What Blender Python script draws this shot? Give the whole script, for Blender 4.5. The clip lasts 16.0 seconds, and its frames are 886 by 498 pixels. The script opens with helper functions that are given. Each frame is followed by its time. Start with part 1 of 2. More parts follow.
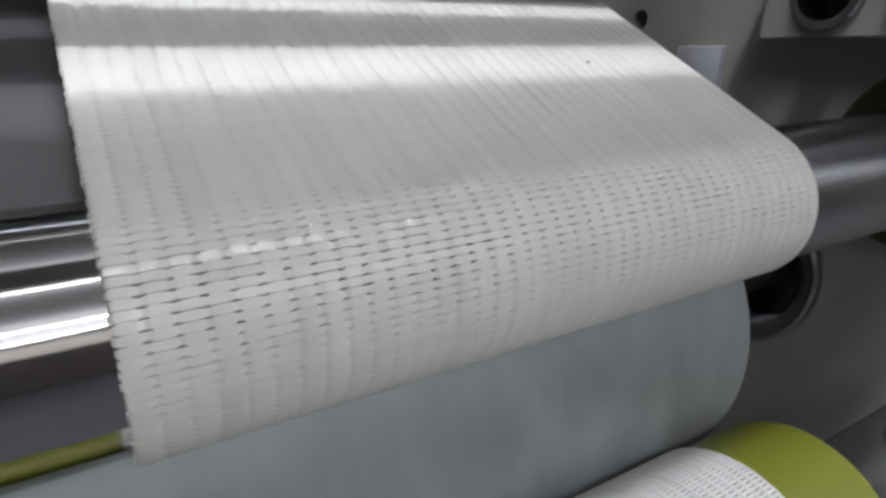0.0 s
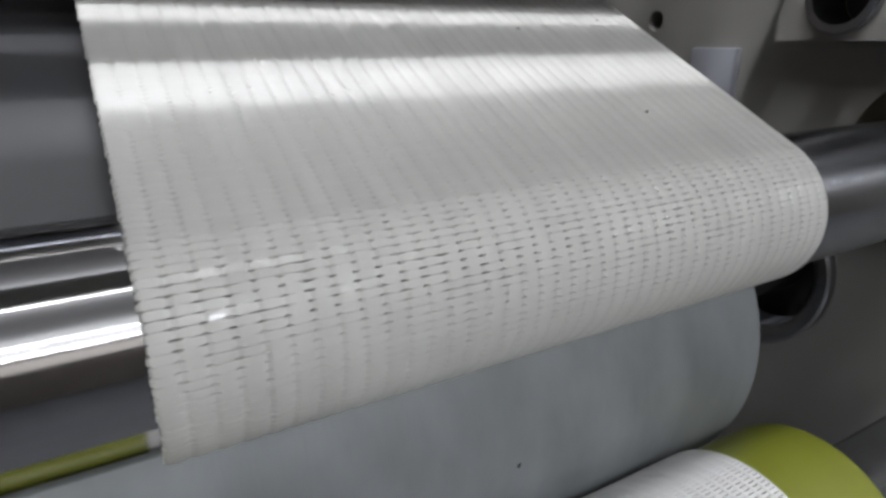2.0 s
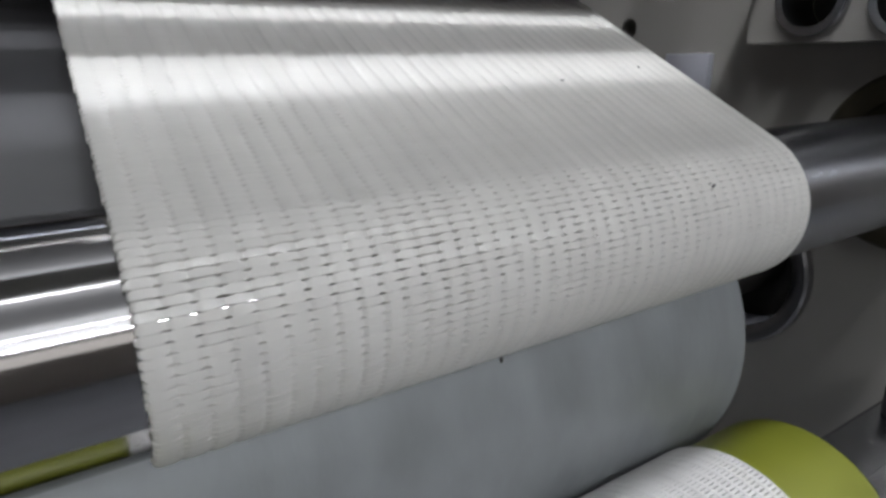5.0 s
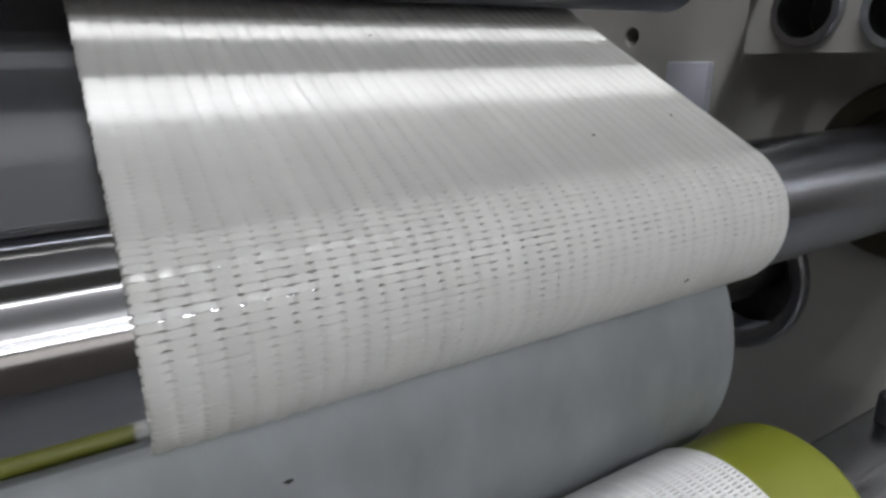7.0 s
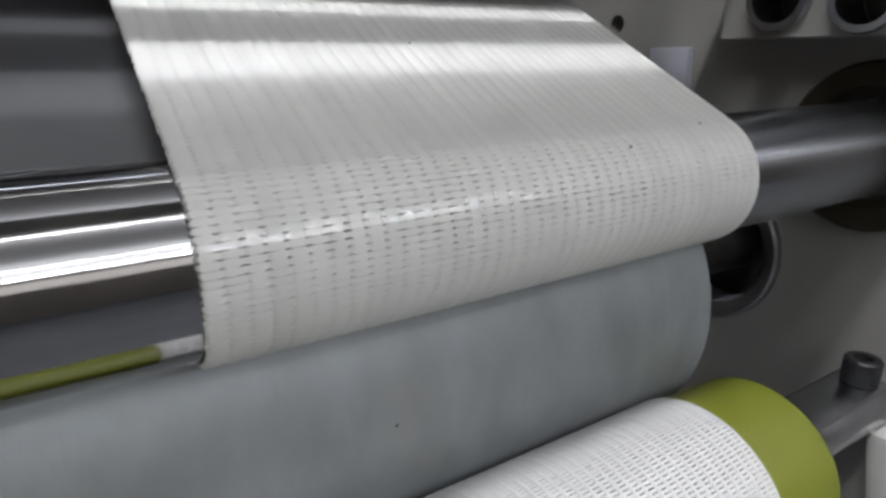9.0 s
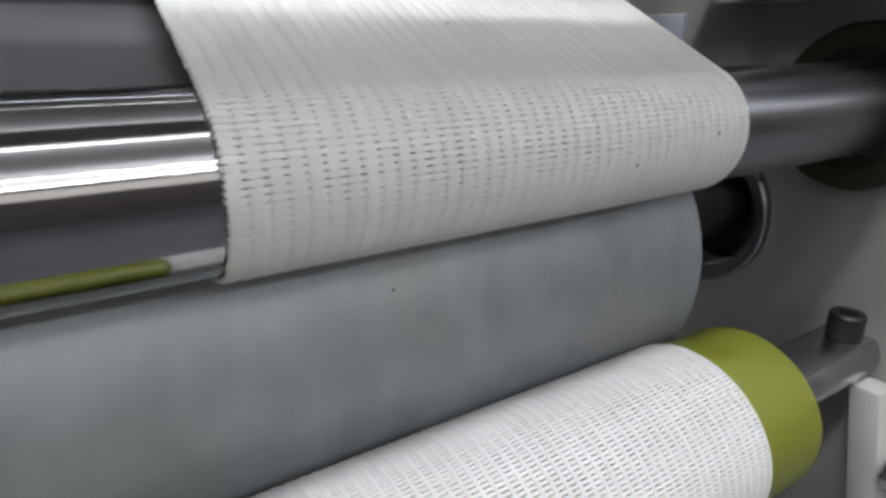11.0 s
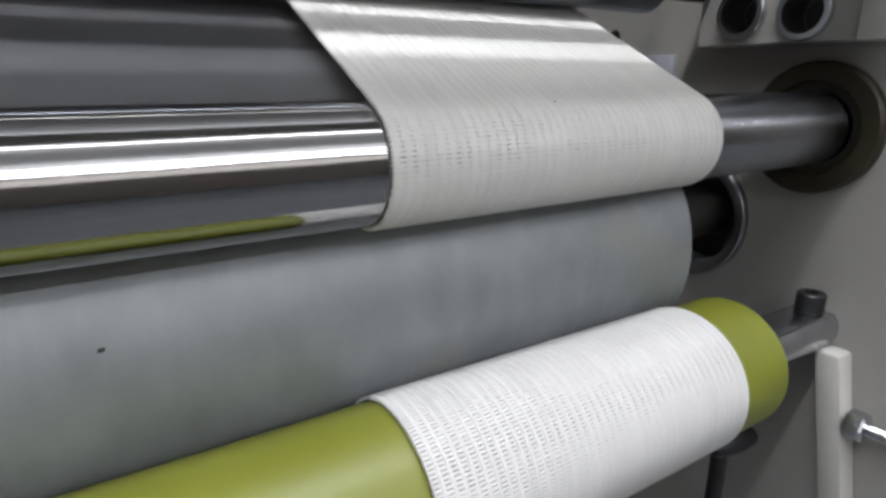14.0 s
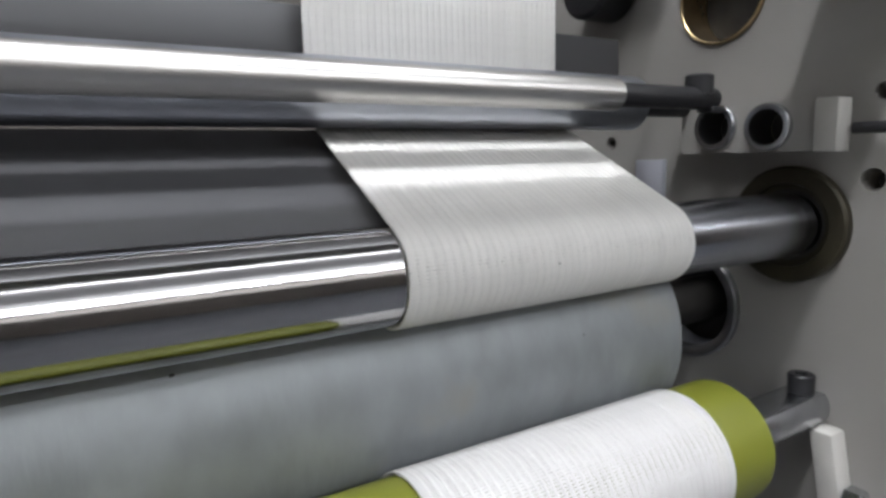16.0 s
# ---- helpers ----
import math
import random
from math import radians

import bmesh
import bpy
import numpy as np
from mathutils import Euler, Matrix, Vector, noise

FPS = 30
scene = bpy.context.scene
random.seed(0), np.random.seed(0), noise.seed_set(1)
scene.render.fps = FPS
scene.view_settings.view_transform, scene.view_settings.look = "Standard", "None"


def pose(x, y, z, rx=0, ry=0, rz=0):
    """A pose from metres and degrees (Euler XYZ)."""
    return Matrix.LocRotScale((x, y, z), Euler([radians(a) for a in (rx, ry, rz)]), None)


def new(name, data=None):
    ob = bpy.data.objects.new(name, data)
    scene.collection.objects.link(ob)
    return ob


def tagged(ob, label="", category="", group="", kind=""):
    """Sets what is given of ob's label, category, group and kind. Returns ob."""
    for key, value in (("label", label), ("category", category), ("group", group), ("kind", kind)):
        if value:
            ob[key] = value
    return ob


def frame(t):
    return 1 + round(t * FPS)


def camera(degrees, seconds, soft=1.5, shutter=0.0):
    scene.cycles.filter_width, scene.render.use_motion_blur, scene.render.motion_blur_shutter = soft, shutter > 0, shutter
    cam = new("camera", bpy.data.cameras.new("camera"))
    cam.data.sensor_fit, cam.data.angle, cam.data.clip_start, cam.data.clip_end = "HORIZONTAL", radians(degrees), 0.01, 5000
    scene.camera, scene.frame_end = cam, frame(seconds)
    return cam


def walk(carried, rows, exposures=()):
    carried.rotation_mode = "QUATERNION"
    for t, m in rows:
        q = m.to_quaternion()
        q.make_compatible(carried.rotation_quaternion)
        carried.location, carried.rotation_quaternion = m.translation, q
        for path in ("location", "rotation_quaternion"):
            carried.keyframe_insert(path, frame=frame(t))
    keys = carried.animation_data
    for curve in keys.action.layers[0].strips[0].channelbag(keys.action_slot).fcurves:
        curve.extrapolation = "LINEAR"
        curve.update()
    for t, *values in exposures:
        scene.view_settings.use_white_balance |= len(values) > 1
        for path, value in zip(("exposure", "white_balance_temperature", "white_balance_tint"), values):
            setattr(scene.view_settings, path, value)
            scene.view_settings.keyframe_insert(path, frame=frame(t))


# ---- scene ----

# x runs along the rollers towards the machine's side plate, y into the machine, z up.
# The polished guide roller's axis is the x axis.
cam = camera(72.3, 16.0, soft=3.0)


def held(x, y, z, yaw, pitch, roll):
    return pose(x, y, z, 90 + pitch, 0, yaw) @ pose(0, 0, 0, 0, 0, roll)


PATH = [
    (0.0, -0.1007, -0.0632, 0.0264, -31.12, -18.55, -0.06),
    (0.5, -0.1008, -0.0627, 0.0251, -31.13, -18.34, 0.07),
    (1.0, -0.1007, -0.0628, 0.0254, -31.22, -18.11, -0.34),
    (1.5, -0.1012, -0.0641, 0.0283, -30.29, -18.79, -0.33),
    (2.0, -0.1015, -0.0648, 0.029, -29.72, -19.11, -0.13),
    (2.5, -0.102, -0.0657, 0.0295, -29.65, -19.29, -0.1),
    (3.0, -0.1049, -0.0616, 0.0285, -32.09, -19.1, 0.3),
    (5.5, -0.1025, -0.064, 0.0257, -32.12, -17.4, -0.76),
    (6.0, -0.1015, -0.0648, 0.0266, -32.04, -17.63, -0.89),
    (6.5, -0.1007, -0.0678, 0.027, -30.96, -17.37, -1.07),
    (7.0, -0.102, -0.0697, 0.0281, -30.54, -17.43, -0.69),
    (7.5, -0.1047, -0.0688, 0.0278, -31.53, -17.3, -0.52),
    (8.0, -0.1069, -0.0704, 0.0268, -31.6, -17.94, -0.56),
    (8.5, -0.1087, -0.0729, 0.0252, -31.81, -17.84, -0.68),
    (9.0, -0.1108, -0.0774, 0.0245, -32.08, -17.87, -0.2),
    (11.5, -0.12, -0.0859, 0.0173, -32.9, -19.22, 0.33),
    (12.0, -0.1265, -0.093, 0.0178, -32.97, -18.96, 0.57),
    (12.5, -0.1349, -0.0975, 0.0149, -32.2, -18.72, 0.36),
    (13.0, -0.1432, -0.0944, 0.0147, -32.52, -18.15, 0.42),
    (13.5, -0.1506, -0.1032, 0.0157, -32.62, -17.43, -0.02),
    (14.0, -0.1533, -0.1102, 0.0166, -33.22, -15.76, 0.19),
    (14.5, -0.1562, -0.1161, 0.0175, -32.3, -13.62, -0.23),
    (15.0, -0.1568, -0.1172, 0.023, -31.64, -11.09, -0.82),
    (15.2, -0.1579, -0.1192, 0.0237, -31.68, -10.51, -1.08),
    (15.5, -0.1605, -0.1257, 0.027, -31.4, -9.37, -1.27),
    (16.0, -0.1636, -0.1347, 0.0279, -30.63, -8.24, -1.4),
]
walk(cam, [(t, held(*p)) for t, *p in PATH], exposures=[(0.0, 0.08), (9.0, 0.17), (11.5, 0.24), (14.0, 0.38), (16.0, 0.46)])

# ---- light ----
world = bpy.data.worlds.new("room_air")
scene.world = world
world.use_nodes = True
world.node_tree.nodes["Background"].inputs[0].default_value = (0.8, 0.88, 1.0, 1)
world.node_tree.nodes["Background"].inputs[1].default_value = 0.15


def tube(name, y, z, width, watts, tilt, colour=(0.935, 0.96, 1.0)):
    """A long lamp parallel to the rollers; tilt 0 shines down, 180 up."""
    lamp = bpy.data.lights.new(name, "AREA")
    lamp.shape, lamp.size, lamp.size_y, lamp.energy, lamp.color = "RECTANGLE", 6.2, width, watts, colour
    ob = new(name, lamp)
    ob.matrix_world = pose(0.9, y, z, tilt)
    return ob


# rows of bare fluorescent tubes under the ceiling, each shining down and up, and a broad unseen lamp added for a bright
# band high on the far wall
for y, z, width, watts in ((-0.49, 1.70, 0.06, 56), (-0.76, 1.70, 0.02, 7), (-2.50, 1.70, 0.018, 14), (-3.50, 1.72, 0.020, 29)):
    tube("ceiling_tube", y, z, width, watts, math.degrees(math.atan2(-y, z)))
    tube("ceiling_tube_upward", y, z + 0.06, 0.10, watts * 1.6, 180)
tube("far_wall_glow", -4.42, 1.45, 0.70, 13, 90, (1.0, 0.97, 0.92))

# ---- sizes ----
R1, TAPE = 0.0125, 0.0007           # polished roller; half of the tape's thickness
RM = R1 + TAPE
Y2, Z2, R2 = 0.0446, -0.0391, 0.0420   # grey roller
Y3, Z3, R3 = -0.0112, -0.0700, 0.0206  # olive roller
Y4, Z4, R4 = 0.0197, 0.0493, 0.00553    # thin bar in front of it
LEAN = math.radians(27.5)              # slope of the straight stretch of tape
Y5, R5 = 0.0413, 0.0105                # mirror roller that presses on the tape from above
A5 = R5 + TAPE
REACH = (Y5 + math.sin(LEAN) * (RM + A5)) / math.cos(LEAN)
Z5 = math.cos(LEAN) * (RM + A5) + REACH * math.sin(LEAN)
PLATE = 0.0756                         # inner face of the side plate
WIDE = 0.1010                          # the tape's width
SPEED = 0.0063                         # the tape's speed


# ---- materials ----
def nodes(name):
    m = bpy.data.materials.new(name)
    m.use_nodes = True
    t = m.node_tree
    return m, t.nodes, t.links, t.nodes["Principled BSDF"]


def surface(name, colour, rough=0.5, metal=0.0, vary=0.12, scale=60.0, stretch=(1, 1, 1), bump=0.0, bump_scale=800.0,
            rough_vary=0.1, coat=0.0, stain=None, stain_scale=25.0, stain_at=0.62, bump_stretch=(1, 1, 1), per_object=0.0):
    m, n, l, b = nodes(name)
    co = n.new("ShaderNodeTexCoord")
    mp = n.new("ShaderNodeMapping")
    mp.inputs["Scale"].default_value = stretch
    l.new(co.outputs["Object"], mp.inputs["Vector"])
    big = n.new("ShaderNodeTexNoise")
    big.inputs["Scale"].default_value, big.inputs["Detail"].default_value = scale, 6.0
    l.new(mp.outputs[0], big.inputs["Vector"])
    ramp = n.new("ShaderNodeMapRange")
    ramp.inputs["From Min"].default_value, ramp.inputs["From Max"].default_value = 0.3, 0.7
    ramp.inputs["To Min"].default_value, ramp.inputs["To Max"].default_value = 1 - vary, 1 + vary
    l.new(big.outputs["Fac"], ramp.inputs["Value"])
    mul = n.new("ShaderNodeVectorMath")
    mul.operation = "SCALE"
    mul.inputs[0].default_value = colour
    l.new(ramp.outputs[0], mul.inputs["Scale"])
    out = mul.outputs[0]
    if stain:
        sn = n.new("ShaderNodeTexNoise")
        sn.inputs["Scale"].default_value, sn.inputs["Detail"].default_value = stain_scale, 8.0
        l.new(co.outputs["Object"], sn.inputs["Vector"])
        sr = n.new("ShaderNodeMapRange")
        sr.inputs["From Min"].default_value, sr.inputs["From Max"].default_value = stain_at, stain_at + 0.12
        l.new(sn.outputs["Fac"], sr.inputs["Value"])
        mx = n.new("ShaderNodeMix")
        mx.data_type = "RGBA"
        l.new(sr.outputs[0], mx.inputs["Factor"])
        l.new(out, mx.inputs["A"])
        mx.inputs["B"].default_value = (*stain, 1)
        out = mx.outputs["Result"]
    if per_object:
        info = n.new("ShaderNodeObjectInfo")
        pr = n.new("ShaderNodeMapRange")
        pr.inputs["To Min"].default_value, pr.inputs["To Max"].default_value = 1 - per_object, 1.0
        l.new(info.outputs["Random"], pr.inputs["Value"])
        pm = n.new("ShaderNodeVectorMath")
        pm.operation = "SCALE"
        l.new(out, pm.inputs[0])
        l.new(pr.outputs[0], pm.inputs["Scale"])
        out = pm.outputs[0]
    l.new(out, b.inputs["Base Color"])
    b.inputs["Metallic"].default_value = metal
    rr = n.new("ShaderNodeMapRange")
    rr.inputs["From Min"].default_value, rr.inputs["From Max"].default_value = 0.3, 0.7
    rr.inputs["To Min"].default_value, rr.inputs["To Max"].default_value = rough * (1 - rough_vary), rough * (1 + rough_vary)
    l.new(big.outputs["Fac"], rr.inputs["Value"])
    l.new(rr.outputs[0], b.inputs["Roughness"])
    b.inputs["Coat Weight"].default_value = coat
    if bump:
        mp2 = n.new("ShaderNodeMapping")
        mp2.inputs["Scale"].default_value = bump_stretch
        l.new(co.outputs["Object"], mp2.inputs["Vector"])
        fine = n.new("ShaderNodeTexNoise")
        fine.inputs["Scale"].default_value, fine.inputs["Detail"].default_value = bump_scale, 4.0
        l.new(mp2.outputs[0], fine.inputs["Vector"])
        bp = n.new("ShaderNodeBump")
        bp.inputs["Strength"].default_value, bp.inputs["Distance"].default_value = bump, 0.0003
        l.new(fine.outputs["Fac"], bp.inputs["Height"])
        l.new(bp.outputs[0], b.inputs["Normal"])
    return m


CHROME = surface("polished_chrome", (0.36, 0.355, 0.36), 0.09, 1.0, 0.05, 90, (0.15, 1, 1), bump=0.05, bump_scale=500, bump_stretch=(0.05, 1, 1), rough_vary=0.3)
MIRROR = surface("dark_mirror_steel", (0.46, 0.48, 0.53), 0.34, 1.0, 0.05, 60)
BAR = surface("ground_steel_bar", (0.52, 0.51, 0.495), 0.36, 1.0, 0.06, 120, (0.1, 1, 1), bump=0.02, bump_scale=700, bump_stretch=(0.04, 1, 1))
ZINC = surface("dull_galvanised_steel", (0.30, 0.32, 0.332), 0.55, 0.5, 0.13, 75, (1.3, 0.7, 0.7), bump=0.32, bump_scale=420, bump_stretch=(1, 0.25, 0.25), stain=(0.33, 0.33, 0.31), stain_scale=30, stain_at=0.60, rough_vary=0.08)
OLIVE = surface("olive_silicone_rubber", (0.122, 0.132, 0.012), 0.45, 0.0, 0.07, 50, bump=0.04, bump_scale=1500)
TAPE_WHITE = surface("white_woven_tape", (0.85, 0.842, 0.815), 0.6, 0.0, 0.05, 300, bump=0.2, bump_scale=2500, bump_stretch=(0.4, 1, 1), per_object=0.03, coat=0.7)
TAPE_WHITE.node_tree.nodes["Principled BSDF"].inputs["Coat Roughness"].default_value = 0.05
TAPE_WHITE.node_tree.nodes["Principled BSDF"].inputs["Coat IOR"].default_value = 1.65


def let_through(m, share, colour):
    """Lets part of the light pass through a thin cloth."""
    t = m.node_tree
    glow, mix = t.nodes.new("ShaderNodeBsdfTranslucent"), t.nodes.new("ShaderNodeMixShader")
    glow.inputs["Color"].default_value = (*colour, 1)
    mix.inputs["Fac"].default_value = share
    t.links.new(t.nodes["Principled BSDF"].outputs[0], mix.inputs[1])
    t.links.new(glow.outputs[0], mix.inputs[2])
    t.links.new(mix.outputs[0], t.nodes["Material Output"].inputs["Surface"])


def ground_round(m, amount, turn):
    """Grinding marks that run round a turned part draw its gloss out along the axis."""
    t = m.node_tree
    way = t.nodes.new("ShaderNodeTangent")
    way.direction_type, way.axis = "RADIAL", "X"
    b = t.nodes["Principled BSDF"]
    b.inputs["Anisotropic"].default_value = amount
    b.inputs["Anisotropic Rotation"].default_value = turn
    t.links.new(way.outputs[0], b.inputs["Tangent"])


let_through(TAPE_WHITE, 0.30, (0.88, 0.87, 0.84))
# same white cloth without gloss; missing shade on the wrap is darkened into its colour
TAPE_BACK_SHADED = surface("white_woven_tape_back_shaded", (0.55, 0.545, 0.54), 0.7, 0.0, 0.05, 300, bump=0.2, bump_scale=2500, bump_stretch=(0.4, 1, 1), per_object=0.03)
let_through(TAPE_BACK_SHADED, 0.2, (0.88, 0.87, 0.85))
PAINT = surface("grey_machine_paint", (0.29, 0.278, 0.262), 0.36, 0.0, 0.07, 18, bump=0.05, bump_scale=400, stain=(0.27, 0.25, 0.22), stain_scale=14, stain_at=0.6)
PLATE_DARK = surface("dark_satin_plate", (0.10, 0.10, 0.105), 0.42, 0.5, 0.08, 20, (0.2, 1, 1), bump=0.02, bump_scale=900)
NECK = surface("satin_ground_steel", (0.42, 0.43, 0.47), 0.21, 1.0, 0.02, 40, (1, 0.1, 0.1), rough_vary=0.02)
ground_round(NECK, 0.9, 0.25)
STEEL = surface("turned_steel", (0.52, 0.53, 0.56), 0.24, 1.0, 0.07, 150)
BLACK = surface("blackened_steel", (0.018, 0.018, 0.02), 0.42, 0.2, 0.2, 200)
# near-black: shade inside the bores put into colour; also dark parts and dirt flecks
BORE = surface("bore_shade_and_dirt", (0.03, 0.028, 0.026), 0.5, 0.3, 0.3, 120)
FLANGE = surface("browned_bearing_steel", (0.040, 0.034, 0.020), 0.45, 0.4, 0.25, 60)
BRASS = surface("worn_brass", (0.55, 0.42, 0.24), 0.3, 1.0, 0.1, 200)
RING = surface("grey_ring_steel", (0.22, 0.22, 0.23), 0.3, 0.9, 0.1, 150)
WHITE_PAINT = surface("off_white_casting", (0.41, 0.40, 0.375), 0.5, 0.0, 0.05, 80, bump=0.1, bump_scale=300)
PALE = surface("pale_blue_grey_steel", (0.46, 0.47, 0.53), 0.35, 0.4, 0.05, 60)
ZINC_BOLT = surface("bright_zinc", (0.62, 0.64, 0.66), 0.2, 1.0, 0.1, 300)
FLOOR = surface("workshop_floor_paint", (0.08, 0.084, 0.095), 0.5, 0.0, 0.15, 2)
WALL = surface("workshop_wall_paint", (0.16, 0.14, 0.125), 0.7, 0.0, 0.1, 1.5)
CEIL = surface("workshop_ceiling_paint", (0.72, 0.72, 0.72), 0.8, 0.0, 0.05, 1)


# ---- mesh helpers ----
def mesh_of(name, bm, material, smooth=35.0):
    bmesh.ops.recalc_face_normals(bm, faces=bm.faces)
    me = bpy.data.meshes.new(name)
    bm.to_mesh(me)
    bm.free()
    me.materials.append(material)
    if smooth:
        me.shade_smooth()
        me.set_sharp_from_angle(angle=radians(smooth))
    return me


def part(name, bm, material, parent=None, label="", at=None, smooth=35.0):
    ob = new(name, mesh_of(name, bm, material, smooth))
    if parent is not None:
        ob.parent = parent
    if at is not None:
        ob.matrix_basis = at
    if label:
        tagged(ob, label)
    return ob


def lathe(profile, seg=96, axis="x", closed=False):
    """A turned body from (along, radius) pairs."""
    bm = bmesh.new()
    rings = []
    for a, r in profile:
        ring = []
        if r < 1e-7:
            ring = [bm.verts.new((a, 0, 0))]
        else:
            for k in range(seg):
                w = 2 * math.pi * k / seg
                ring.append(bm.verts.new((a, r * math.cos(w), r * math.sin(w))))
        rings.append(ring)
    pairs = list(zip(rings, rings[1:]))
    if closed:
        pairs.append((rings[-1], rings[0]))
    for p, q in pairs:
        for k in range(seg):
            j = (k + 1) % seg
            if len(p) == 1 and len(q) == 1:
                continue
            if len(p) == 1:
                bm.faces.new((p[0], q[j], q[k]))
            elif len(q) == 1:
                bm.faces.new((p[k], p[j], q[0]))
            else:
                bm.faces.new((p[k], p[j], q[j], q[k]))
    if axis == "z":
        bm.transform(Matrix.Rotation(radians(-90), 4, "Y"))
    if axis == "y":
        bm.transform(Matrix.Rotation(radians(90), 4, "Z"))
    return bm


def rod(x0, x1, r, bevel=0.0004, seg=96):
    return lathe([(x0, 0), (x0, r - bevel), (x0 + bevel, r), (x1 - bevel, r), (x1, r - bevel), (x1, 0)], seg)


def box(x0, x1, y0, y1, z0, z1, bevel=0.0006):
    bm = bmesh.new()
    bmesh.ops.create_cube(bm, size=1.0)
    bm.transform(Matrix.Translation(((x0 + x1) / 2, (y0 + y1) / 2, (z0 + z1) / 2)) @ Matrix.Diagonal((x1 - x0, y1 - y0, z1 - z0, 1)))
    if bevel:
        bmesh.ops.bevel(bm, geom=bm.edges[:], offset=bevel, segments=2, profile=0.5, affect="EDGES")
    return bm


def pierced(x0, x1, y0, y1, z0, z1, holes):
    """A slab across x with round holes (y, z, radius) through it."""
    bm = bmesh.new()
    loops = [[(y0, z0), (y1, z0), (y1, z1), (y0, z1)]]
    for y, z, r in holes:
        loops.append([(y + r * math.cos(2 * math.pi * k / 64), z + r * math.sin(2 * math.pi * k / 64)) for k in range(64)])
    edges = []
    for lp in loops:
        vs = [bm.verts.new((x0, a, b)) for a, b in lp]
        edges += [bm.edges.new((vs[i], vs[(i + 1) % len(vs)])) for i in range(len(vs))]
    bmesh.ops.triangle_fill(bm, use_beauty=True, use_dissolve=False, edges=edges)
    got = bmesh.ops.extrude_face_region(bm, geom=bm.faces[:])
    bmesh.ops.translate(bm, vec=(x1 - x0, 0, 0), verts=[v for v in got["geom"] if isinstance(v, bmesh.types.BMVert)])
    return bm


def thing(name, label, category, at, group=""):
    ob = new(name)
    ob.empty_display_size = 0.01
    ob.matrix_basis = at
    return tagged(ob, label, category, group)


def structure(name, bm, material, label=""):
    return tagged(part(name, bm, material), label, kind="structure")


# ---- the room round the machine ----
structure("floor", box(-3.5, 5.0, -4.5, 3.0, -1.05, -1.0, 0), FLOOR, "grey painted workshop floor")
structure("ceiling", box(-3.5, 5.0, -4.5, 3.0, 2.0, 2.1, 0), CEIL, "plain grey workshop ceiling")
structure("wall_west", box(-3.6, -3.5, -4.5, 3.0, -1.0, 2.0, 0), WALL, "plain workshop wall")
structure("wall_east", box(5.0, 5.1, -4.5, 3.0, -1.0, 2.0, 0), WALL, "plain workshop wall")
structure("wall_south", box(-3.5, 5.0, -4.6, -4.5, -1.0, 2.0, 0), WALL, "plain workshop wall")
structure("wall_north", box(-3.5, 5.0, 3.0, 3.1, -1.0, 2.0, 0), WALL, "plain workshop wall")

# ---- the machine's side plate ----
side = thing("side_plate", "grey painted steel side plate with bored holes", "machine frame", pose(0, 0, 0))
part("plate", pierced(PLATE, PLATE + 0.014, -0.047, 0.45, -0.42, 0.36,
                      [(0, 0, 0.0215), (Y2, Z2, 0.0212), (0.034, 0.0939, 0.0200), (-0.0280, 0.0178, 0.0042), (0.0950, 0.0348, 0.0034), (-0.0296, 0.0483, 0.0030)]),
     PAINT, side)
# unseen near-black sheet added behind the plate, so that its holes look dark
part("bore_shade_sheet", box(PLATE + 0.016, PLATE + 0.03, -0.044, 0.44, -0.41, 0.35, 0.001), BORE, side, "dark sheet standing in for shade in the bores")
part("foot", box(PLATE - 0.01, PLATE + 0.06, -0.047, 0.40, -1.0, -0.42, 0.003), PAINT, side)

# rings set round the bores
part("bore_ring", lathe([(PLATE - 0.0035, 0.0232), (PLATE - 0.0035, 0.0250), (PLATE - 0.0028, 0.0257), (PLATE + 0.012, 0.0257), (PLATE + 0.012, 0.0208), (PLATE - 0.0022, 0.0208), (PLATE - 0.0030, 0.0216)], 96, closed=True),
     RING, side, "dark steel ring round a bore", pose(0, Y2, Z2))
# light on the bore's inner wall, added as a thin pale ring
part("lit_bore_wall", lathe([(PLATE + 0.0005, 0.0203), (PLATE + 0.0005, 0.0206), (PLATE + 0.0120, 0.0206), (PLATE + 0.0120, 0.0203)], 96, closed=True),
     PALE, side, "pale ring standing in for the lit bore wall", pose(0, Y2, Z2))
part("bore_ring", lathe([(PLATE - 0.0012, 0.0186), (PLATE - 0.0016, 0.0192), (PLATE - 0.0012, 0.0199), (PLATE + 0.0155, 0.0199), (PLATE + 0.0155, 0.0186)], 96, closed=True),
     BRASS, side, "worn brass ring round a bore", pose(0, 0.034, 0.0939))
part("bearing_flange", lathe([(PLATE - 0.0040, 0.0165), (PLATE - 0.0040, 0.0218), (PLATE - 0.0030, 0.0228), (PLATE + 0.002, 0.0228), (PLATE + 0.002, 0.0140), (PLATE - 0.0016, 0.0140), (PLATE - 0.0020, 0.0158)], 96, closed=True),
     FLANGE, side, "browned steel bearing flange")
part("bearing_seal", lathe([(PLATE - 0.0012, 0.0126), (PLATE - 0.0012, 0.0158), (PLATE + 0.004, 0.0158), (PLATE + 0.004, 0.0126)], 96, closed=True),
     BORE, side, "dark bearing seal")

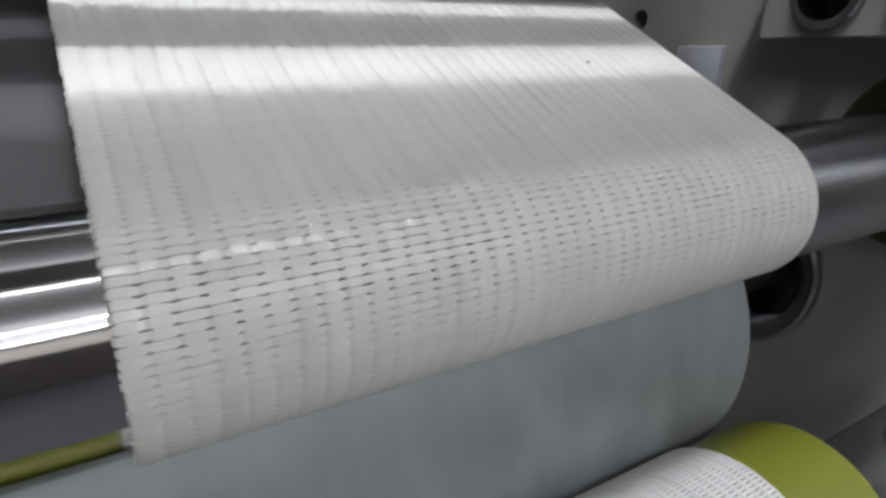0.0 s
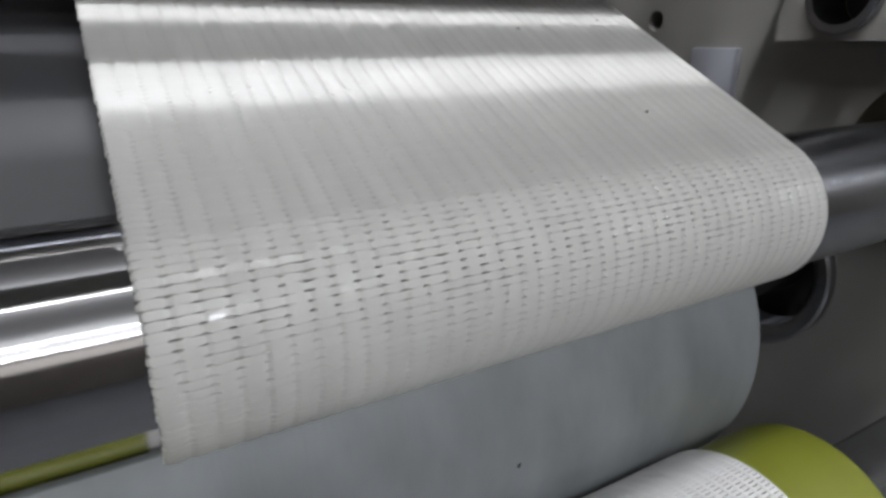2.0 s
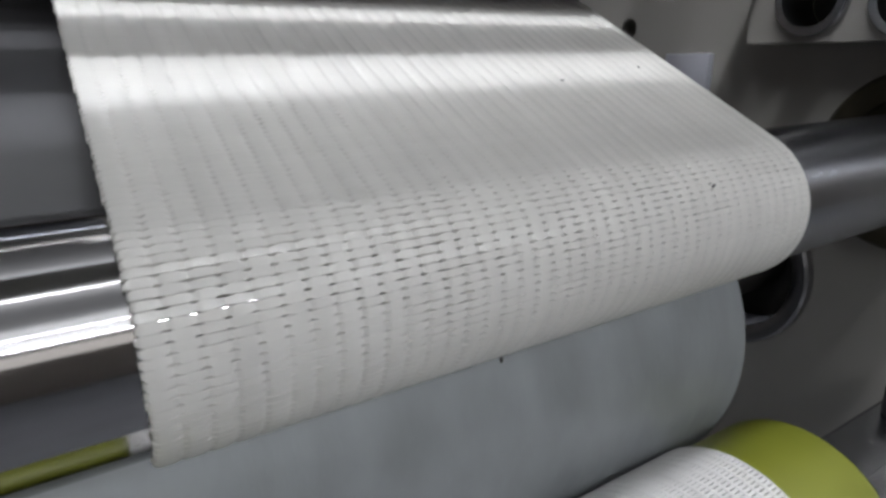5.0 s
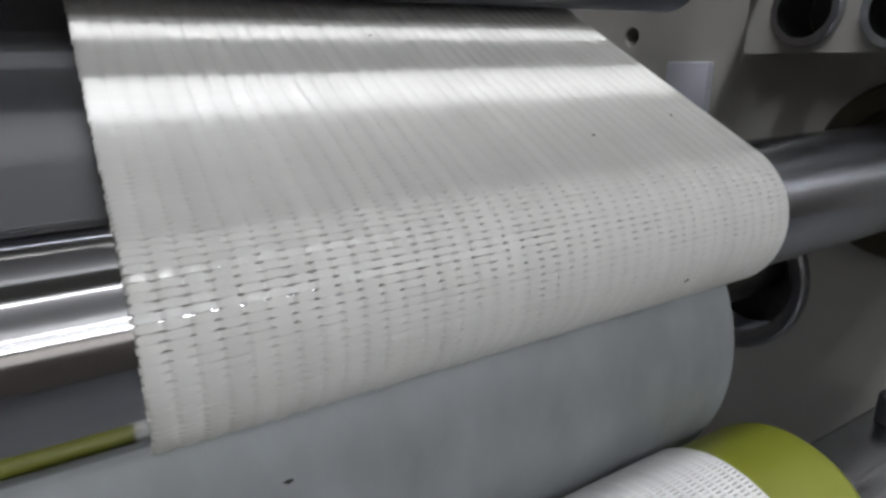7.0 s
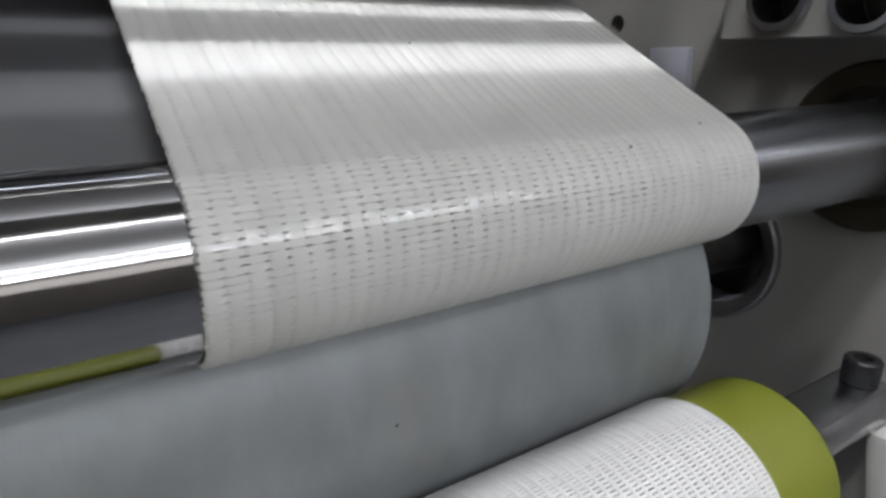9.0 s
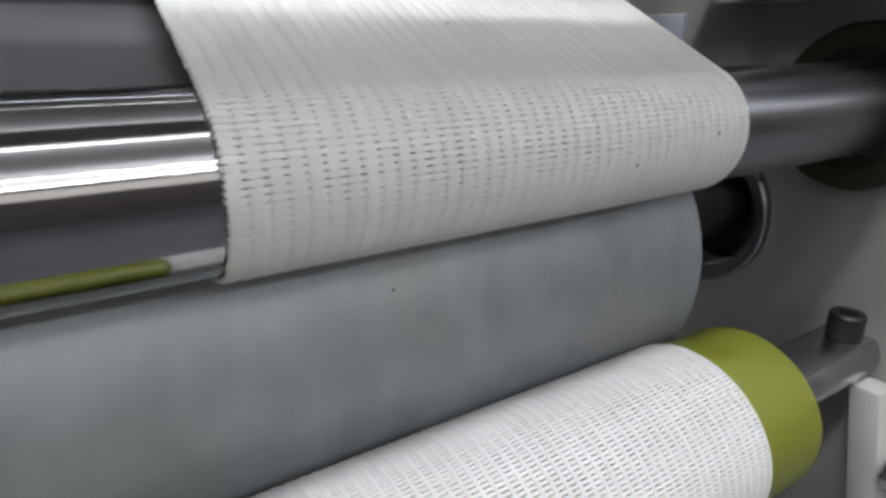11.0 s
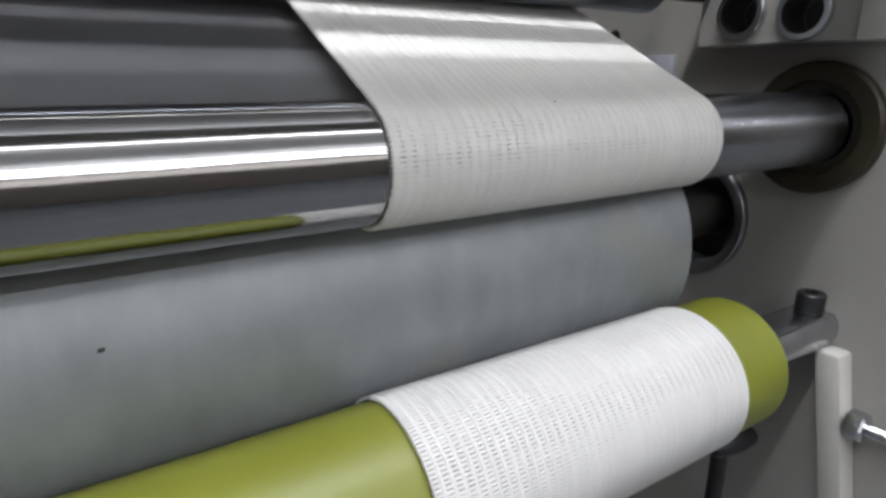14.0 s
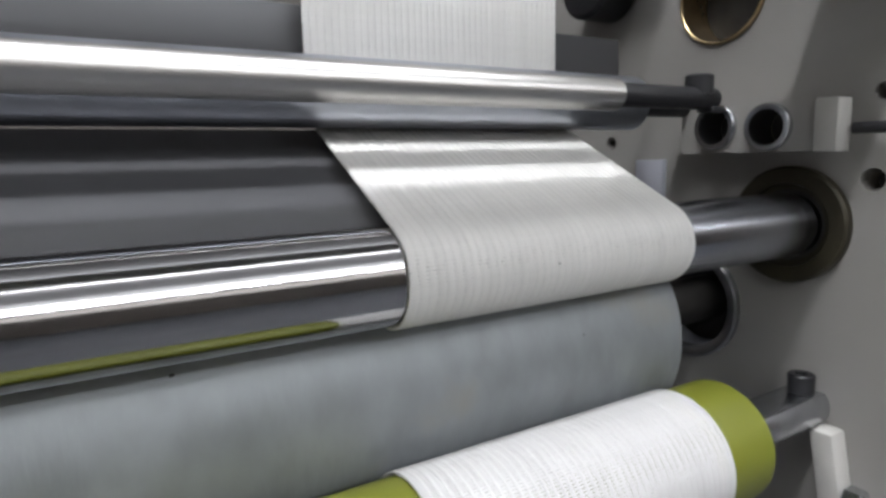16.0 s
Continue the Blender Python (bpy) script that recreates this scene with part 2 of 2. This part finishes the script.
# ---- guide block with two bored sleeves ----
block = thing("guide_block", "grey painted block with two bored steel sleeves", "machine block", pose(0, 0, 0))
part("body", pierced(0.0613, PLATE, -0.0150, 0.0405, 0.0284, 0.0470, [(0.0241, 0.0388, 0.0076), (0.0020, 0.0376, 0.0076)]), PAINT, block)
for y, z in ((0.0241, 0.0388), (0.0020, 0.0376)):
    part("sleeve", lathe([(0.0590, 0.0068), (0.0590, 0.0086), (0.0596, 0.0090), (0.0625, 0.0090), (0.0740, 0.0076), (0.0740, 0.0068)], 64, closed=True),
         STEEL, block, "bright steel sleeve", pose(0, y, z))
    part("bore", lathe([(0.0745, 0), (0.0745, 0.0069), (0.0750, 0.0069), (0.0750, 0)], 48), BORE, block, "dark sleeve bottom", pose(0, y, z))
part("end_cap", box(0.0595, 0.0685, -0.0232, -0.0152, 0.0280, 0.0464), WHITE_PAINT, block, "off-white painted end cap")
part("pin", lathe([(-0.075, 0), (-0.075, 0.0020), (-0.0243, 0.0020), (-0.0243, 0)], 32, axis="y"), BLACK, block, "black steel pin", pose(0.068, 0, 0.0358))

# pale strip on the plate behind the tape
strip = thing("wear_strip", "pale blue-grey steel strip screwed to the side plate", "strip", pose(0, 0, 0))
part("strip", box(PLATE - 0.0030, PLATE, 0.0596, 0.0760, -0.02, 0.0262), PALE, strip)

# black clamp body above, seen at its lower edge
clamp = thing("clamp_lever", "black steel clamp lever on the side plate", "lever", pose(PLATE, 0.0935, 0.1110))
part("hub", rod(-0.022, 0.0, 0.0165, 0.002, 64), BLACK, clamp)
part("arm", box(-0.018, -0.008, -0.034, 0.0, -0.008, 0.012, 0.002), BLACK, clamp)

# ---- bracket and clamp screw at the olive roller ----
post = thing("bearing_post", "off-white cast post with a zinc clamp screw", "bracket", pose(0, 0, 0))
bm = box(0.0655, PLATE, -0.0255, -0.0165, -0.135, -0.0755, 0.0018)
for v in bm.verts:
    v.co.y += (v.co.z + 0.0755) * 0.18
part("casting", bm, WHITE_PAINT, post)
part("nut", lathe([(-0.0320, 0), (-0.0320, 0.0046), (-0.0312, 0.0052), (-0.0262, 0.0052), (-0.0256, 0.0046), (-0.0256, 0)], 6, axis="y"), ZINC_BOLT, post, "bright zinc hexagon nut", pose(0.0690, -0.0044, -0.0990), smooth=0)
screw = [(-0.062, 0), (-0.062, 0.0022)]
for k in range(28):
    screw += [(-0.0615 + k * 0.00105, 0.0026), (-0.0610 + k * 0.00105, 0.0021)]
part("screw", lathe(screw + [(-0.0318, 0.0021), (-0.0318, 0)], 24, axis="y"), ZINC_BOLT, post, "threaded zinc screw", pose(0.0690, -0.0044, -0.0990))

# ---- black lever under the olive roller ----
lever = thing("release_lever", "black steel lever below the olive roller", "lever", pose(0.0447, 0.0, -0.1168))
part("rod", lathe([(-0.88, 0), (-0.88, 0.0030), (-0.002, 0.0030), (0.0, 0.0022), (0.0, 0)], 32, axis="z"), BLACK, lever)
part("knob", lathe([(-0.006, 0), (-0.0054, 0.0024), (-0.002, 0.0040), (0.010, 0.0046), (0.0195, 0.0036), (0.021, 0)], 32), BLACK, lever, "", pose(0, 0, -0.0005, 0, 6, 0))

# ---- dark guide plates behind the rollers ----
guide = thing("guide_plate", "dark satin steel guide plate behind the tape", "plate", pose(0, 0, 0))
bm = box(-0.60, -0.006, 0.0083, 0.066, -0.004, 0.0, 0.0006)
bm.transform(Matrix.Rotation(LEAN, 4, "X"))
bm.transform(Matrix.Translation((0, -0.462 * 0.0095, 0.887 * 0.0095)))
part("lower_plate", bm, PLATE_DARK, guide)
part("back_plate", box(-0.60, 0.0410, 0.0580, 0.0620, 0.044, 0.0775, 0.0005), PLATE_DARK, guide)

# ---- rollers ----
polished = thing("guide_roller", "polished chrome guide roller under the tape", "roller", pose(0, 0, 0))
part("shell", rod(-0.60, -0.0060, R1, 0.0002), CHROME, polished)
part("neck", rod(-0.0059, 0.0715, R1), NECK, polished, "satin ground steel neck")
part("journal", rod(0.0716, 0.088, 0.0118), STEEL, polished)

grey = thing("grey_roller", "dull galvanised steel roller below the chrome roller", "roller", pose(0, Y2, Z2))
part("shell", lathe([(-0.60, 0), (-0.60, R2), (0.0150, R2), (0.0168, R2 - 0.0005), (0.0174, R2 - 0.0016), (0.0174, 0.013), (0.0150, 0.012), (0.0150, 0)], 160), ZINC, grey)
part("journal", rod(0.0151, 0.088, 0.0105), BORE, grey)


def fleck(length, width, parent, at):
    """A small flat scrap of dirt."""
    bm = bmesh.new()
    bmesh.ops.create_icosphere(bm, subdivisions=2, radius=1.0)
    for v in bm.verts:
        w = noise.noise(v.co * 1.7 + at.translation * 900) * 0.6 + 1.0
        v.co = Vector((v.co.x * length * w, v.co.y * width * w, v.co.z * 0.00005))
    return part("fleck", bm, BORE, parent, "dark fleck of dirt", at)


for x, w, a, b in ((-0.0483, 197.1, 0.0004, 0.0005), (-0.0844, 225.1, 0.0008, 0.0003), (-0.0700, 252.0, 0.0003, 0.0003), (-0.1300, 262.0, 0.0004, 0.0003),
                   (-0.1500, 285.0, 0.0006, 0.0004), (-0.0300, 300.0, 0.0003, 0.0002)):
    fleck(a, b, grey, pose(x, R2 * math.cos(radians(w)), R2 * math.sin(radians(w)), w - 90))

olive = thing("rubber_roller", "olive green silicone rubber roller with steel core", "roller", pose(0, Y3, Z3))
part("sleeve", lathe([(-0.60, 0.009), (-0.60, R3), (0.0178, R3), (0.0192, R3 - 0.0003), (0.0205, R3 - 0.0012), (0.0212, R3 - 0.0030), (0.0212, 0.0095), (0.0206, 0.009)], 128), OLIVE, olive)
part("end_ring", lathe([(0.0180, 0.0090), (0.0180, 0.0118), (0.0219, 0.0118), (0.0224, 0.0113), (0.0224, 0.0090)], 64, closed=True), STEEL, olive, "steel end ring")
axle_rod = thing("roller_axle", "fixed turned steel axle with a flat and a black clamp screw", "axle", pose(0, Y3, Z3))
bm = rod(-0.60, PLATE - 0.0005, 0.0088, 0.0006, 96)
for v in bm.verts:
    if v.co.x > 0.01:
        v.co.z = min(v.co.z, 0.0058)
part("rod", bm, STEEL, axle_rod)
part("socket_screw", lathe([(0.0058, 0), (0.0058, 0.0044), (0.0063, 0.0048), (0.0126, 0.0048), (0.0132, 0.0043), (0.0132, 0.0025), (0.0108, 0.0024), (0.0100, 0)], 40, axis="z"), BLACK, axle_rod, "black socket head screw", pose(0.0695, 0.0, 0))

mirror = thing("mirror_roller", "dark polished steel roller above the tape", "roller", pose(0, Y5, Z5))
part("shell", rod(-0.60, 0.0300, R5), MIRROR, mirror)
part("journal", rod(0.0301, PLATE, 0.0050), BLACK, mirror)

bar = thing("tension_bar", "thin ground steel bar on a black shaft", "bar", pose(0, Y4, Z4))
part("tube", rod(-0.60, -0.0010, R4, 0.0006), BAR, bar)
part("shaft", rod(-0.0009, 0.0520, 0.0042), BLACK, bar, "black shaft")
part("carrier", box(0.0470, 0.0560, -0.0035, 0.0035, -0.0052, -0.0030, 0.0006), BLACK, bar, "black carrier tab")
part("clamp_screw", lathe([(0.0, 0), (0.0, 0.0052), (0.0068, 0.0052), (0.0074, 0.0046), (0.0074, 0)], 32, axis="z"), BLACK, bar, "black clamp screw", pose(0.0436, 0, 0.0015))

# an unseen beam added over the tape, to cast the shadow on the tape's lower stretch
beam = thing("shade_beam", "unseen grey beam added above the tape to shade it", "beam", pose(0, -0.0306, 0.1000))
part("beam_body", box(-0.60, PLATE - 0.0005, -0.0158, 0.0158, 0.0, 0.012, 0.0008), PAINT, beam)

# ---- the woven tape, built weft by weft ----
PITCH, COLS = 0.0009, 41


def tape_mesh(seed, back=False):
    """One flat weft. The face shows pressed columns between lengthwise grooves, with an opening at each groove;
    the back shows raised warp lines with a slot between them."""
    rng = random.Random(seed)
    if back:
        steps = ((0.0, 0.44), (0.07, 0.43), (0.15, 0.36), (0.21, 0.31), (0.5, 0.31), (0.79, 0.31), (0.85, 0.36), (0.93, 0.43))
    else:
        steps = ((0.0, 0.24), (0.09, 0.28), (0.18, 0.365), (0.27, 0.40), (0.5, 0.41), (0.73, 0.40), (0.82, 0.365), (0.91, 0.28))
    hole = [rng.choice((0.12, 0.12, 0.20, 0.30)) for _ in range(COLS + 1)]
    loose = [rng.random() for _ in range(COLS + 1)]
    slack = [rng.choice((-0.045, -0.042, -0.040, -0.030, -0.012)) for _ in range(COLS + 1)]
    tilt = [rng.uniform(-0.010, 0.010) for _ in range(COLS + 1)]
    drift = rng.uniform(-0.00012, 0.00012)
    sections = [(c + f, h) for c in range(COLS) for f, h in steps] + [(COLS, 0.10)]
    n = len(sections) - 1
    verts, faces = [], []
    for i, (c, top) in enumerate(sections):
        k, f = int(c) % COLS, c % 1.0
        x = -WIDE / 2 + WIDE * c / COLS
        near = min(f, 1 - f)
        side = k if f < 0.5 else k + 1
        half = 0.449 - slack[k]
        lean = 0.0
        if back:
            half = 0.452 if near < 0.17 else 0.31 + 0.04 * loose[k]
        elif near < hole[side]:
            half = 0.36 + 0.05 * loose[side] + 0.02 * near / 0.1
        elif near > 0.2:
            lean = tilt[k]
        if i in (0, n):
            half, top = 0.24, 0.0
            x += drift
        elif i in (1, n - 1):
            half = 0.38
        for u, h in ((-half, -0.30), (-half, top - 0.035), (-half * 0.88, top - 0.003), (0, top), (half * 0.88, top - 0.003), (half, top - 0.035), (half, -0.30)):
            verts.append((x, u * 0.001, (h + lean * u) * 0.001))
    for i in range(n):
        for k in range(7):
            a, b = i * 7 + k, i * 7 + (k + 1) % 7
            faces.append((a, b, b + 7, a + 7))
    faces.append(tuple(range(6, -1, -1)))
    faces.append(tuple(n * 7 + k for k in range(7)))
    me = bpy.data.meshes.new("weft_yarn")
    me.from_pydata(verts, [], faces)
    me.materials.append(TAPE_BACK_SHADED if back else TAPE_WHITE)
    me.shade_smooth()
    me.set_sharp_from_angle(angle=radians(16))
    return me


ROWS = [tape_mesh(k) for k in range(11)]
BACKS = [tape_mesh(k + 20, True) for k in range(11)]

# the tape's way: down behind the mirror roller, under it, along the slope, round the
# polished roller and over the back of the grey one
TOP = 0.190
FALL = TOP - Z5
BEND5 = A5 * (math.pi / 2 - LEAN)
TURN = math.degrees(math.acos((RM + R2 + TAPE) / math.hypot(Y2, Z2)))
TOWARDS = math.degrees(math.atan2(Z2, Y2)) + 360
ON, OFF = 90 + math.degrees(LEAN), TOWARDS - TURN
WRAP = R1 * radians(OFF - ON)
CROSS = math.sqrt(Y2 ** 2 + Z2 ** 2 - (RM + R2 + TAPE) ** 2)


def along(s):
    """Place (y, z) and turn about x of a tape row that has come s metres; the row's y runs against the travel, its z outwards."""
    if s < FALL:
        return Y5 + A5, TOP - s, 90.0
    s -= FALL
    if s < BEND5:
        w = -s / A5
        return Y5 + A5 * math.cos(w), Z5 + A5 * math.sin(w), 90.0 + math.degrees(w)
    s -= BEND5
    if s < REACH:
        d = REACH - s
        return -math.sin(LEAN) * RM + d * math.cos(LEAN), math.cos(LEAN) * RM + d * math.sin(LEAN), math.degrees(LEAN)
    s -= REACH
    if s < WRAP:
        w = ON + math.degrees(s / R1)
        return RM * math.cos(radians(w)), RM * math.sin(radians(w)), w - 90
    s -= WRAP
    w = radians(OFF)
    if s < CROSS:
        return RM * math.cos(w) - math.sin(w) * s, RM * math.sin(w) + math.cos(w) * s, OFF - 90
    s -= CROSS
    v = radians(TOWARDS - 180 - TURN) - s / (R2 + TAPE)
    return Y2 + (R2 + TAPE) * math.cos(v), Z2 + (R2 + TAPE) * math.sin(v), OFF - 90 - math.degrees(s / (R2 + TAPE))


tape = thing("woven_tape", "white open-weave tape running over the chrome roller", "tape", pose(-0.0503, 0, 0), "woven tape")
COUNT = int((FALL + BEND5 + REACH + WRAP + CROSS) / PITCH)
lengths = []
for k in range(COUNT):
    ob = new("weft_yarn", ROWS[(k * 4) % 11])
    ob.parent = tape
    y, z, turn = along(k * PITCH)
    ob.matrix_basis = pose(0, y, z, turn)
    lengths.append(ob)

# specks woven into the tape, at the places where they come past
for x, d, t, size in ((-0.0240, 0.0094, 2.5, 0.00035), (-0.0318, 0.0088, 7.0, 0.0003), (-0.0560, -0.004, 14.5, 0.0003), (-0.0100, 0.012, 7.0, 0.0003)):
    k = int((FALL + BEND5 + REACH - d - SPEED * t) / PITCH)
    fleck(size * 1.6, size * 0.6, lengths[k], pose(x + 0.0503, 0, 0.00042, 0, 0, 20))

wrap = thing("tape_wrap", "white open-weave tape wrapped round the olive roller", "tape", pose(-0.0526, Y3, Z3), "woven tape")
RW = R3 + TAPE
ROUND = round(2 * math.pi * RW / PITCH)
for k in range(ROUND):
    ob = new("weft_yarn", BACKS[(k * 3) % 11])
    ob.parent = wrap
    w = 360 * k / ROUND
    ob.matrix_basis = pose(0, RW * math.cos(radians(w)), RW * math.sin(radians(w)), w - 90) @ Matrix.Diagonal((0.98, 2 * math.pi * RW / ROUND / PITCH * 1.02, 1, 1))


def motions():
    times = [0.5 * k for k in range(33)]
    for k, ob in enumerate(lengths):
        rows = []
        for t in times:
            y, z, turn = along(k * PITCH + SPEED * t)
            rows.append((t, pose(0, y, z, turn)))
        walk(ob, rows)
    spin = ((polished, R1, 1, 0, 0, 0), (grey, R2 + TAPE, -1, 0, Y2, Z2), (olive, RW, 1, 0, Y3, Z3),
            (wrap, RW, 1, -0.0526, Y3, Z3), (mirror, A5, -1, 0, Y5, Z5))
    for ob, r, way, x, y, z in spin:
        walk(ob, [(t, pose(x, y, z, way * math.degrees(SPEED * t / r))) for t in times])


motions()
